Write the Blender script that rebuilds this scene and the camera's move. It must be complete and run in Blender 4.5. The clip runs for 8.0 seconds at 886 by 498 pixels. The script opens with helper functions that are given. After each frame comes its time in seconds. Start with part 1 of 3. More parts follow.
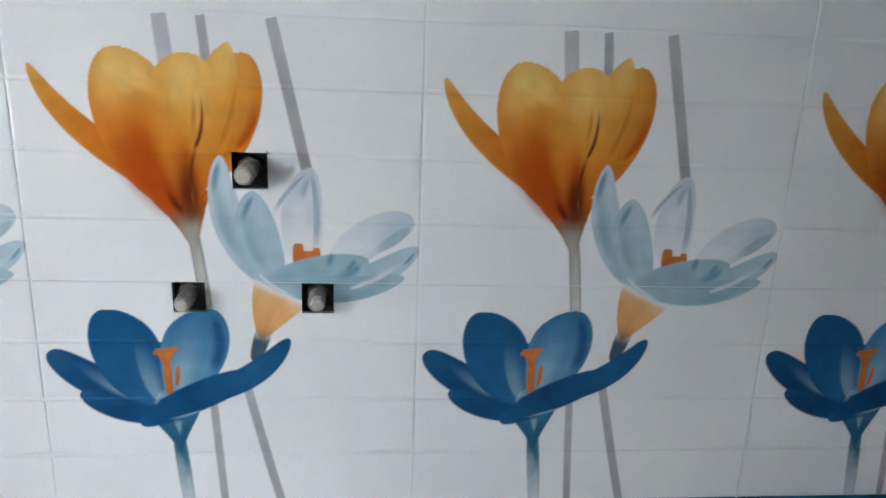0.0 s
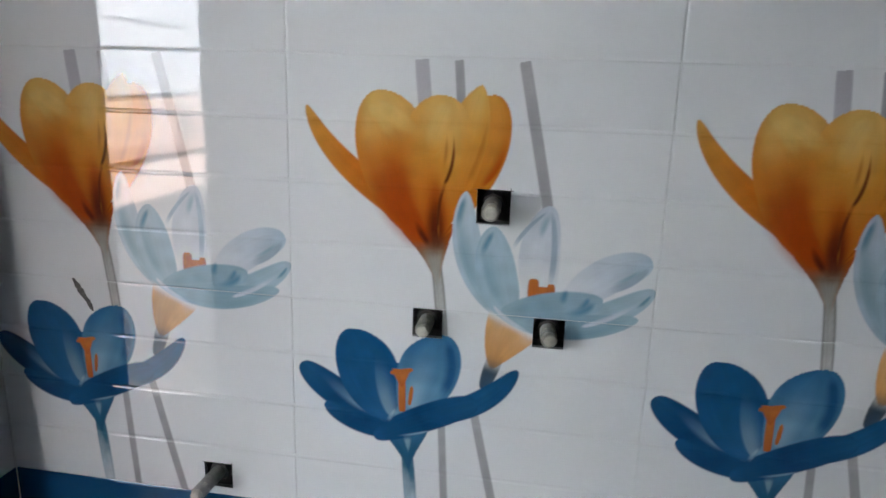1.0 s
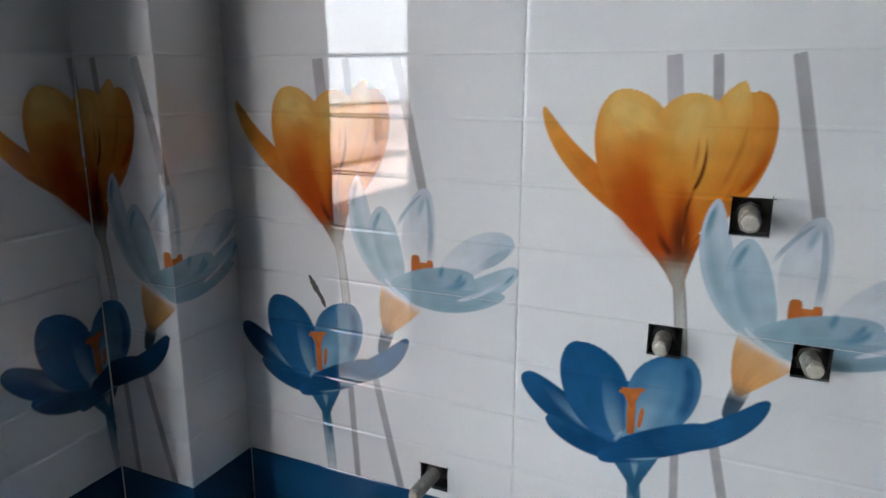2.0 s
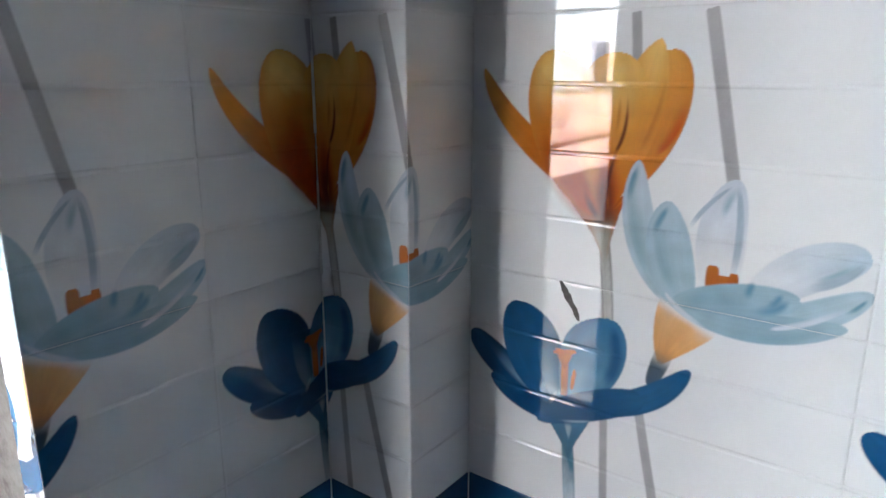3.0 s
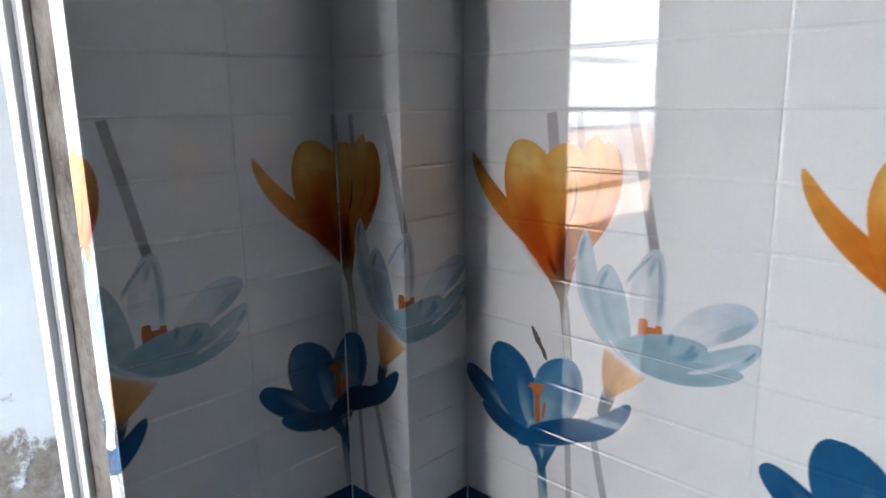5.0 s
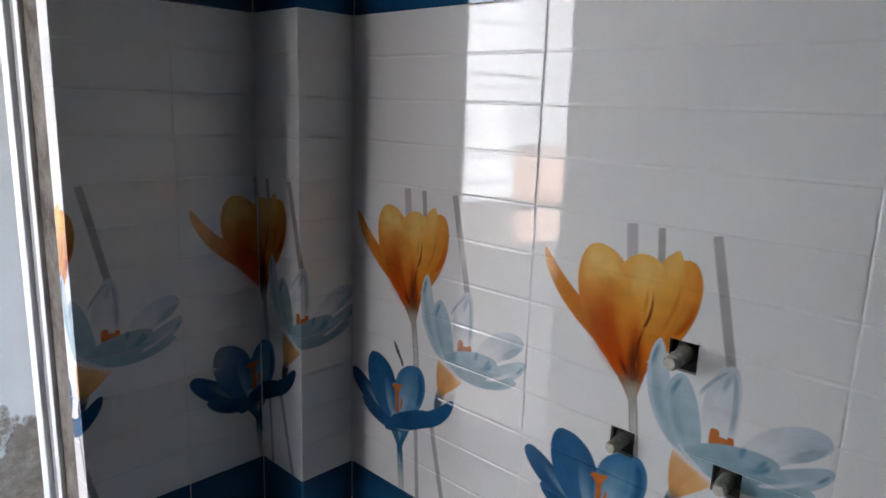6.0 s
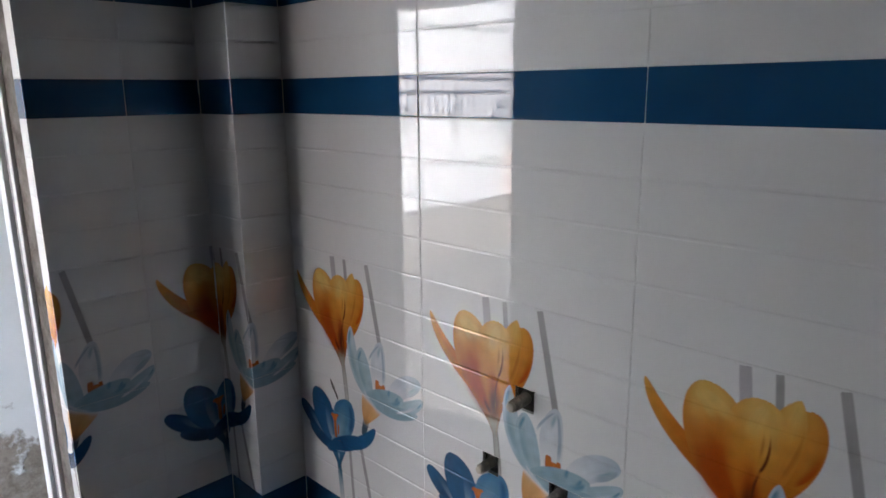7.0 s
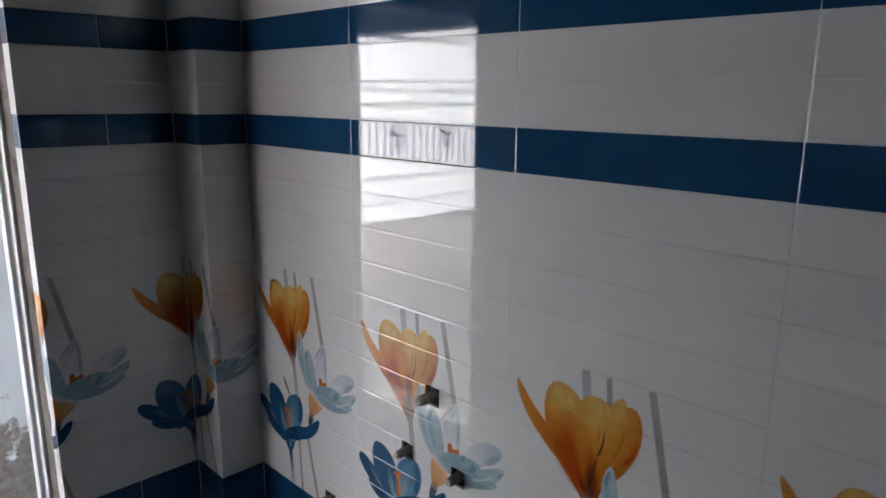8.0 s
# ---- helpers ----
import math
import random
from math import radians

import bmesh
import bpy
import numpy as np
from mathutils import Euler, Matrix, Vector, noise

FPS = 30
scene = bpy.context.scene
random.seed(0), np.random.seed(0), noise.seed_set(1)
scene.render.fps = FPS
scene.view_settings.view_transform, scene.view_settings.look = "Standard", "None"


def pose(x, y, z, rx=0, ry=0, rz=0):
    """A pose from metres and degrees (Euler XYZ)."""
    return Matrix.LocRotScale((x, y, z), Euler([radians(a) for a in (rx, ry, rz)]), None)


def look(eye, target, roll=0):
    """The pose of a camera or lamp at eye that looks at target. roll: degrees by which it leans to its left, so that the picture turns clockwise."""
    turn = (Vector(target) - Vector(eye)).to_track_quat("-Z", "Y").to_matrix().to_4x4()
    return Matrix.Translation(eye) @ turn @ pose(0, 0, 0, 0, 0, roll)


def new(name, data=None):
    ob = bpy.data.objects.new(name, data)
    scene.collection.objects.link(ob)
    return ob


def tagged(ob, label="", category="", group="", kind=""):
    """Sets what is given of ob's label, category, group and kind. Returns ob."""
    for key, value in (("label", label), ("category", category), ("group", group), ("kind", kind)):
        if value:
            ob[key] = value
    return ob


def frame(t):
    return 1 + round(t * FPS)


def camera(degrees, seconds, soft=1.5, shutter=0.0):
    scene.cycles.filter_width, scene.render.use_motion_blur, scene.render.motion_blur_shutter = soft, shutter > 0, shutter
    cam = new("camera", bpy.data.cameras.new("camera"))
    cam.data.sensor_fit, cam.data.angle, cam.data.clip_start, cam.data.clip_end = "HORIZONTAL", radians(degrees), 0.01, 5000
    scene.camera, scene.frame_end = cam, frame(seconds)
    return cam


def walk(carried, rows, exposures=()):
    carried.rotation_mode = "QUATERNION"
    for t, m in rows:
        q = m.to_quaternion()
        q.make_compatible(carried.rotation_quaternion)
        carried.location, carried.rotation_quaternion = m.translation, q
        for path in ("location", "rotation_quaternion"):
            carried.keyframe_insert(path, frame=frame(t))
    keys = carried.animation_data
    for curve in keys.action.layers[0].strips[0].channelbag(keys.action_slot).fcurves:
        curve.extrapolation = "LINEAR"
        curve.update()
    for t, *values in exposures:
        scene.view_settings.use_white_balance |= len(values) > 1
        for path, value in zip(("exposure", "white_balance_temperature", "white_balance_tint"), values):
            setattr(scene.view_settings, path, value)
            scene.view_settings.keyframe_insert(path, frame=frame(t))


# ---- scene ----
cam = camera(66.11, 8.0, soft=1.6)
# seconds, eye x y z, yaw, pitch, roll
PATH = [
    (0.0, 0.408, -0.787, 1.309, -4.54, -14.89, -2.11),
    (0.5, 0.369, -0.783, 1.335, 1.12, -14.83, -1.11),
    (1.0, 0.324, -0.794, 1.333, 9.66, -14.01, -1.75),
    (1.5, 0.293, -0.786, 1.344, 17.35, -14.85, -0.69),
    (2.0, 0.247, -0.780, 1.326, 24.23, -13.83, -0.21),
    (2.2, 0.216, -0.770, 1.316, 27.83, -12.44, 0.33),
    (3.3, -0.028, -0.678, 1.283, 37.57, -15.00, -0.36),
    (3.5, -0.060, -0.664, 1.273, 37.38, -14.25, -0.32),
    (4.0, -0.100, -0.646, 1.268, 37.74, -15.35, -0.07),
    (4.2, -0.084, -0.641, 1.281, 36.74, -15.21, 0.99),
    (5.3, 0.387, -0.794, 1.391, 45.84, -11.09, 0.47),
    (5.5, 0.458, -0.811, 1.403, 42.71, -11.11, -0.69),
    (6.0, 0.611, -0.845, 1.505, 43.96, -11.98, -1.84),
    (6.5, 0.768, -0.847, 1.612, 43.25, -16.24, -1.35),
    (7.0, 0.917, -0.870, 1.708, 44.46, -13.05, 0.50),
    (7.5, 1.057, -0.883, 1.765, 43.64, -12.95, 0.35),
    (8.0, 1.181, -0.903, 1.789, 45.03, -12.70, -0.57),
]
EXPOSURES = [(0.0, 5.2, 6000, 5), (1.0, 4.75, 6000, 6), (2.0, 4.85, 6000, 6), (3.5, 5.65, 5950, 5), (4.2, 5.75, 5950, 5), (5.5, 4.65, 6100, 8), (7.0, 4.35, 6250, 10), (8.0, 4.25, 6250, 10)]
walk(cam, [(t, pose(x, y, z, 90 + pitch, roll, yaw)) for t, x, y, z, yaw, pitch, roll in PATH], EXPOSURES)

# ---- daylight through the doorway ----
world = bpy.data.worlds.new("world")
scene.world = world
world.use_nodes = True
sky = world.node_tree.nodes.new("ShaderNodeTexSky")
sky.sky_type, sky.sun_disc = "NISHITA", False
sky.sun_elevation, sky.sun_rotation = radians(36.4), radians(100.6)
sky.air_density, sky.dust_density, sky.ozone_density = 1.0, 2.5, 1.0
back = world.node_tree.nodes["Background"]
back.inputs["Strength"].default_value = 0.10
world.node_tree.links.new(sky.outputs[0], back.inputs["Color"])
sun = new("sun", bpy.data.lights.new("sun", "SUN"))
sun.data.energy, sun.data.angle, sun.data.color = 5.0, radians(0.5), (1.0, 0.985, 0.96)
sun.matrix_world = look((8.0, -1.5, 6.0), (0, 0, 0))


# ---- materials ----
def material(name):
    m = bpy.data.materials.new(name)
    m.use_nodes = True
    n = m.node_tree.nodes
    return m, n, m.node_tree.links, n["Principled BSDF"]


def ramp(nodes, stops):
    r = nodes.new("ShaderNodeValToRGB")
    e = r.color_ramp.elements
    while len(e) < len(stops):
        e.new(0.5)
    for el, (at, col) in zip(e, stops):
        el.position, el.color = at, (*col, 1)
    return r


def noise_tex(nodes, scale, detail=4.0, rough=0.55):
    n = nodes.new("ShaderNodeTexNoise")
    n.inputs["Scale"].default_value, n.inputs["Detail"].default_value, n.inputs["Roughness"].default_value = scale, detail, rough
    return n


def ripple(nodes, links, bsdf, coords, strength=0.008):
    """The faint unevenness of a fired glaze."""
    wide, fine = noise_tex(nodes, 14.0, 2.0), noise_tex(nodes, 420.0, 2.0)
    bump, bump2 = nodes.new("ShaderNodeBump"), nodes.new("ShaderNodeBump")
    bump.inputs["Strength"].default_value, bump.inputs["Distance"].default_value = strength, 0.01
    bump2.inputs["Strength"].default_value, bump2.inputs["Distance"].default_value = 0.02, 0.0004
    links.new(coords, wide.inputs["Vector"])
    links.new(coords, fine.inputs["Vector"])
    links.new(wide.outputs[0], bump.inputs["Height"])
    links.new(fine.outputs[0], bump2.inputs["Height"])
    links.new(bump.outputs[0], bump2.inputs["Normal"])
    links.new(bump2.outputs[0], bsdf.inputs["Normal"])


def glaze(name, low, high, rough=0.016):
    m, n, l, b = material(name)
    co = n.new("ShaderNodeTexCoord").outputs["Object"]
    cloud = noise_tex(n, 5.0, 5.0)
    r = ramp(n, [(0.3, low), (0.7, high)])
    l.new(co, cloud.inputs["Vector"])
    l.new(cloud.outputs[0], r.inputs[0])
    l.new(r.outputs[0], b.inputs["Base Color"])
    film = noise_tex(n, 9.0, 6.0)
    rr = n.new("ShaderNodeMapRange")
    rr.inputs["To Min"].default_value, rr.inputs["To Max"].default_value = rough * 0.6, rough * 1.5
    l.new(co, film.inputs["Vector"])
    l.new(film.outputs[0], rr.inputs["Value"])
    l.new(rr.outputs[0], b.inputs["Roughness"])
    b.inputs["IOR"].default_value = 1.55
    ripple(n, l, b, co)
    return m


def ink(stops, edge, edge_share=0.5, vein=0.03, vein_scale=3.0, fade=0.0, root=0.0, tip=0.0, body=1.0, crisp=2.0):
    """One printing ink: its run of colour along a stroke, the colour and share of the rim, the strength and number of veins,
    how much of the sides, root and tip is thin, its density, and how far along a stroke the sides stay thin."""
    return {"at": [p for p, c in stops], "run": np.array([c for p, c in stops]), "edge": np.array(edge), "share": edge_share, "vein": vein, "veins": vein_scale,
            "fade": fade, "root": root, "tip": tip, "body": body, "crisp": crisp}


def print_glaze():
    """Crocuses printed in many inks under one clear glaze."""
    m, n, l, b = material("printed_glaze")
    tint = n.new("ShaderNodeVertexColor")
    tint.layer_name = "ink"
    co = n.new("ShaderNodeTexCoord").outputs["Object"]
    grain = noise_tex(n, 300.0, 3.0, 0.6)
    l.new(co, grain.inputs["Vector"])
    rr = n.new("ShaderNodeMapRange")
    rr.inputs["To Min"].default_value, rr.inputs["To Max"].default_value = 0.97, 1.03
    l.new(grain.outputs[0], rr.inputs["Value"])
    mul = n.new("ShaderNodeVectorMath")
    mul.operation = "SCALE"
    l.new(tint.outputs["Color"], mul.inputs[0])
    l.new(rr.outputs[0], mul.inputs["Scale"])
    l.new(mul.outputs[0], b.inputs["Base Color"])
    b.inputs["Roughness"].default_value, b.inputs["IOR"].default_value = 0.016, 1.55
    ripple(n, l, b, co)
    return m


PRINTED = print_glaze()


def rough_surface(name, cols, scale, rough=0.9, bump=0.5, dist=0.01):
    """Cement, plaster and paint: stains at two scales and a rough grain."""
    m, n, l, b = material(name)
    co = n.new("ShaderNodeTexCoord").outputs["Object"]
    big, small = noise_tex(n, scale, 8.0, 0.65), noise_tex(n, scale * 14, 6.0, 0.7)
    mixn = n.new("ShaderNodeMath")
    mixn.operation = "MULTIPLY_ADD"
    mixn.inputs[1].default_value = 0.3
    for t in (big, small):
        l.new(co, t.inputs["Vector"])
    l.new(small.outputs[0], mixn.inputs[0])
    l.new(big.outputs[0], mixn.inputs[2])
    r = ramp(n, [(0.4 + 0.4 * i / (len(cols) - 1), c) for i, c in enumerate(cols)])
    l.new(mixn.outputs[0], r.inputs[0])
    l.new(r.outputs[0], b.inputs["Base Color"])
    b.inputs["Roughness"].default_value = rough
    bp = n.new("ShaderNodeBump")
    bp.inputs["Strength"].default_value, bp.inputs["Distance"].default_value = bump, dist
    l.new(mixn.outputs[0], bp.inputs["Height"])
    l.new(bp.outputs[0], b.inputs["Normal"])
    return m


WHITE_TILE = glaze("white_glaze", (0.80, 0.80, 0.80), (0.85, 0.85, 0.84))
BLUE_TILE = glaze("blue_glaze", (0.010, 0.062, 0.150), (0.016, 0.085, 0.190))
GROUT = rough_surface("grout", [(0.55, 0.55, 0.54), (0.76, 0.76, 0.75), (0.80, 0.80, 0.79)], 9.0, 0.6, 0.3, 0.002)
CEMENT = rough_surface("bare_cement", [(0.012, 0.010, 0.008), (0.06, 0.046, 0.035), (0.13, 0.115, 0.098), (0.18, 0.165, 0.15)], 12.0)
# Dark cement in the sawn pockets and under the gate.
DARK_CEMENT = rough_surface("dark_grey_cement", [(0.03, 0.028, 0.025), (0.07, 0.065, 0.058), (0.12, 0.11, 0.10)], 30.0)
PLASTER = rough_surface("white_plaster", [(0.62, 0.61, 0.59), (0.78, 0.77, 0.75), (0.82, 0.81, 0.79)], 3.0, 0.8, 0.2, 0.004)
FRAME_WHITE = rough_surface("white_frame_paint", [(0.70, 0.70, 0.69), (0.80, 0.80, 0.79)], 8.0, 0.35, 0.05, 0.001)
FRAME_GREY = rough_surface("grey_frame_gasket", [(0.16, 0.155, 0.16), (0.24, 0.235, 0.24)], 12.0, 0.6, 0.1, 0.001)
FLOOR = rough_surface("pale_grey_floor", [(0.42, 0.42, 0.42), (0.52, 0.52, 0.51)], 5.0, 0.5, 0.1, 0.002)
PIPE = rough_surface("grey_pipe_plastic", [(0.14, 0.13, 0.11), (0.34, 0.32, 0.28), (0.46, 0.44, 0.39)], 60.0, 0.5, 0.2, 0.001)
CAP = rough_surface("cream_cap_plastic", [(0.20, 0.18, 0.14), (0.50, 0.47, 0.39), (0.62, 0.59, 0.5)], 60.0, 0.45, 0.1, 0.001)
DARK_FLOOR = rough_surface("dusty_cement_floor", [(0.07, 0.066, 0.06), (0.13, 0.125, 0.115)], 2.0, 0.9, 0.3, 0.003)
SLAB = rough_surface("plain_grey_slab", [(0.22, 0.22, 0.21), (0.34, 0.34, 0.33)], 3.0, 0.9, 0.3, 0.004)
SOCKET = rough_surface("dirty_socket", [(0.02, 0.019, 0.017), (0.06, 0.055, 0.048), (0.12, 0.11, 0.095)], 60.0, 0.7, 0.4, 0.001)
CHIP = rough_surface("chipped_body", [(0.05, 0.047, 0.043), (0.14, 0.13, 0.12)], 200.0, 0.9, 0.6, 0.001)
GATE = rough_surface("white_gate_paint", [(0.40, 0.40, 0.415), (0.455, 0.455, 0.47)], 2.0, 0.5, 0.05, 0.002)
# Near-black sheet colour stands in for the shade between the white ribs.
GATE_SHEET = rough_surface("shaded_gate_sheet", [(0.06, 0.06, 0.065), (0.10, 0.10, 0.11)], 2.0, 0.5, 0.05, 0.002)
# Gate white darkened so the fence and building reflect less brightly.
FENCE_PAINT = rough_surface("dimmed_white_paint", [(0.28, 0.28, 0.29), (0.33, 0.33, 0.345)], 2.0, 0.5, 0.05, 0.002)
GATE_GREY = rough_surface("grey_gate_paint", [(0.22, 0.225, 0.24), (0.30, 0.305, 0.32)], 6.0, 0.5, 0.05, 0.002)
PEACH = rough_surface("peach_wall_paint", [(0.21, 0.145, 0.118), (0.28, 0.20, 0.168)], 1.2, 0.8, 0.1, 0.004)
BROWN = rough_surface("brown_shutter", [(0.16, 0.10, 0.08), (0.22, 0.14, 0.11)], 3.0, 0.6, 0.1, 0.003)
EARTH = rough_surface("dry_ground", [(0.025, 0.024, 0.023), (0.045, 0.043, 0.041)], 0.8, 0.9, 0.4, 0.02)

INKS = {
    "amber_side": ink([(0.0, (0.54, 0.12, 0.012)), (0.4, (0.60, 0.17, 0.016)), (0.7, (0.66, 0.28, 0.04)), (1.0, (0.74, 0.42, 0.11))], (0.62, 0.24, 0.03), 0.3, 0.03, 3.0),
    "amber_shade": ink([(0.0, (0.44, 0.075, 0.006)), (0.40, (0.54, 0.125, 0.012)), (0.66, (0.64, 0.25, 0.034)), (0.95, (0.76, 0.47, 0.13))], (0.60, 0.21, 0.02), 0.25, 0.03, 3.0),
    "amber_deep": ink([(0.0, (0.56, 0.15, 0.012)), (0.5, (0.60, 0.20, 0.018)), (1.0, (0.70, 0.34, 0.06))], (0.58, 0.17, 0.018), 0.5, 0.03, 3.0),
    "amber_glow": ink([(0.0, (0.48, 0.095, 0.008)), (0.38, (0.62, 0.20, 0.018)), (0.7, (0.70, 0.33, 0.05)), (0.95, (0.77, 0.48, 0.13))], (0.66, 0.27, 0.03), 0.25, 0.03, 3.0, 0.05),
    "amber_mid": ink([(0.0, (0.46, 0.09, 0.008)), (0.30, (0.60, 0.18, 0.016)), (0.62, (0.68, 0.30, 0.04)), (0.92, (0.78, 0.48, 0.13))], (0.68, 0.29, 0.035), 0.2, 0.03, 3.0, 0.5, 0, 0, 1.0, 0.62),
    "amber_light": ink([(0.0, (0.80, 0.56, 0.18)), (1.0, (0.78, 0.48, 0.13))], (0.78, 0.5, 0.14), 0.3, 0.03, 3.0, 0.7, 0.25, 0.5, 0.85),
    "amber_red": ink([(0.0, (0.42, 0.055, 0.005)), (1.0, (0.46, 0.075, 0.006))], (0.46, 0.075, 0.006), 0.3, 0.04, 3.0, 1.0, 0.2, 0.6, 0.85),
    "amber_neck": ink([(0.0, (0.42, 0.41, 0.37)), (0.45, (0.34, 0.31, 0.26)), (0.62, (0.26, 0.17, 0.10)), (0.76, (0.34, 0.10, 0.025)), (1.0, (0.45, 0.10, 0.008))], (0.40, 0.10, 0.012), 0.3, 0.08, 4.0, 0.08, 0.4),
    "amber_root": ink([(0.0, (0.20, 0.085, 0.04)), (0.35, (0.11, 0.018, 0.008)), (0.7, (0.15, 0.024, 0.006)), (1.0, (0.30, 0.06, 0.008))], (0.22, 0.04, 0.008), 0.3, 0.1, 4.0, 0.9, 0.25, 0.55, 0.95),
    "amber_fold": ink([(0.0, (0.10, 0.020, 0.008)), (0.6, (0.15, 0.030, 0.008)), (1.0, (0.40, 0.12, 0.015))], (0.26, 0.06, 0.01), 0.3, 0.05, 4.0, 0.9, 0.15, 0.4, 0.95),
    "amber_trace": ink([(0.0, (0.40, 0.12, 0.015)), (1.0, (0.46, 0.16, 0.02))], (0.4, 0.12, 0.015), 0.3, 0.05, 4.0, 1.0, 0.4, 0.5, 0.6),
    "stalk": ink([(0.0, (0.60, 0.59, 0.56)), (0.6, (0.44, 0.43, 0.40)), (0.85, (0.32, 0.26, 0.19)), (1.0, (0.30, 0.14, 0.06))], (0.23, 0.22, 0.20), 0.85, 0.12, 6.0, 0.12),
    "pale_back": ink([(0.0, (0.73, 0.74, 0.76)), (0.6, (0.68, 0.71, 0.75)), (1.0, (0.58, 0.63, 0.69))], (0.62, 0.67, 0.72), 0.3, 0.03, 3.0, 0.15, 0.6),
    "pale_rib": ink([(0.0, (0.42, 0.50, 0.57)), (1.0, (0.36, 0.44, 0.53))], (0.42, 0.50, 0.57), 0.3, 0.04, 3.0, 0.55, 0.35, 0.15, 0.95),
    "pale_far": ink([(0.0, (0.73, 0.74, 0.76)), (0.55, (0.66, 0.70, 0.74)), (1.0, (0.46, 0.56, 0.63))], (0.58, 0.65, 0.70), 0.25, 0.04, 3.0, 0.15, 0.6),
    "pale_mid": ink([(0.0, (0.42, 0.54, 0.59)), (0.5, (0.40, 0.53, 0.59)), (1.0, (0.46, 0.57, 0.64))], (0.36, 0.50, 0.57), 0.35, 0.04, 3.0, 0.08, 0.12),
    "pale_veil": ink([(0.0, (0.40, 0.53, 0.58)), (0.55, (0.46, 0.57, 0.62)), (1.0, (0.56, 0.62, 0.70))], (0.52, 0.60, 0.66), 0.3, 0.04, 3.0, 0.25, 0.12),
    "pale_front": ink([(0.0, (0.36, 0.49, 0.55)), (0.5, (0.29, 0.43, 0.50)), (1.0, (0.38, 0.51, 0.58))], (0.28, 0.42, 0.49), 0.3, 0.05, 3.0, 0.08, 0.05),
    "pale_shade": ink([(0.0, (0.17, 0.32, 0.42)), (1.0, (0.09, 0.24, 0.38))], (0.14, 0.29, 0.41), 0.3, 0.06, 3.0, 1.0, 0.5, 0.3, 0.9),
    "pale_wash": ink([(0.0, (0.27, 0.42, 0.49)), (1.0, (0.22, 0.37, 0.46))], (0.25, 0.40, 0.48), 0.3, 0.06, 3.0, 1.0, 0.4, 0.5, 0.7),
    "pale_light": ink([(0.0, (0.74, 0.76, 0.78)), (1.0, (0.66, 0.71, 0.74))], (0.68, 0.72, 0.75), 0.3, 0.04, 3.0, 0.8, 0.1, 0.5, 0.85),
    "cone": ink([(0.0, (0.55, 0.27, 0.09)), (0.3, (0.72, 0.36, 0.12)), (0.8, (0.74, 0.43, 0.19)), (1.0, (0.76, 0.58, 0.42))], (0.72, 0.37, 0.13), 0.3, 0.05, 4.0, 0.1, 0.15, 0.14),
    "cone_tip": ink([(0.0, (0.05, 0.10, 0.17)), (0.6, (0.07, 0.10, 0.13)), (1.0, (0.30, 0.20, 0.10))], (0.12, 0.14, 0.16), 0.4, 0.08, 4.0, 0.2, 0, 0.5),
    "pollen": ink([(0.0, (0.50, 0.14, 0.03)), (1.0, (0.60, 0.19, 0.04))], (0.44, 0.12, 0.03), 0.4, 0.08, 6.0, 0.35),
    "azure_deep": ink([(0.0, (0.016, 0.092, 0.215)), (0.5, (0.009, 0.062, 0.160)), (1.0, (0.020, 0.110, 0.245))], (0.011, 0.074, 0.185), 0.4, 0.06, 3.0, 0.06),
    "azure_mid": ink([(0.0, (0.030, 0.135, 0.28)), (0.35, (0.020, 0.112, 0.25)), (0.7, (0.016, 0.100, 0.23)), (1.0, (0.013, 0.088, 0.21))], (0.012, 0.084, 0.205), 0.5, 0.07, 3.0, 0.06),
    "azure_light": ink([(0.0, (0.20, 0.36, 0.49)), (0.5, (0.11, 0.265, 0.41)), (1.0, (0.040, 0.16, 0.32))], (0.030, 0.135, 0.285), 0.45, 0.07, 3.0, 0.06),
    "azure_pale": ink([(0.0, (0.40, 0.54, 0.64)), (0.5, (0.24, 0.40, 0.53)), (1.0, (0.16, 0.31, 0.46))], (0.24, 0.40, 0.53), 0.3, 0.05, 3.0, 0.9, 0.1, 0.7, 0.6),
    "azure_dusk": ink([(0.0, (0.014, 0.086, 0.205)), (1.0, (0.011, 0.078, 0.19))], (0.012, 0.08, 0.195), 0.3, 0.05, 3.0, 0.9, 0.3, 0.2, 0.85),
    "azure_throat": ink([(0.0, (0.030, 0.11, 0.18)), (0.5, (0.024, 0.11, 0.20)), (1.0, (0.05, 0.16, 0.28))], (0.03, 0.12, 0.23), 0.5, 0.07, 3.0, 0.08),
    "azure_glint": ink([(0.0, (0.30, 0.46, 0.57)), (1.0, (0.46, 0.58, 0.66))], (0.36, 0.51, 0.61), 0.3, 0.05, 3.0, 0.8, 0.5, 0.3, 0.6),
    "azure_stalk": ink([(0.0, (0.66, 0.68, 0.69)), (0.35, (0.42, 0.50, 0.55)), (0.7, (0.055, 0.165, 0.24)), (1.0, (0.030, 0.12, 0.20))], (0.16, 0.26, 0.33), 0.35, 0.08, 5.0, 0.15),
    "grey_bar": ink([(0.0, (0.45, 0.435, 0.44)), (1.0, (0.385, 0.37, 0.37))], (0.42, 0.40, 0.405), 0.4, 0.04, 16.0, 0.15),
    "lilac_bar": ink([(0.0, (0.50, 0.48, 0.505)), (1.0, (0.57, 0.55, 0.575))], (0.53, 0.51, 0.535), 0.4, 0.04, 16.0, 0.15),
}


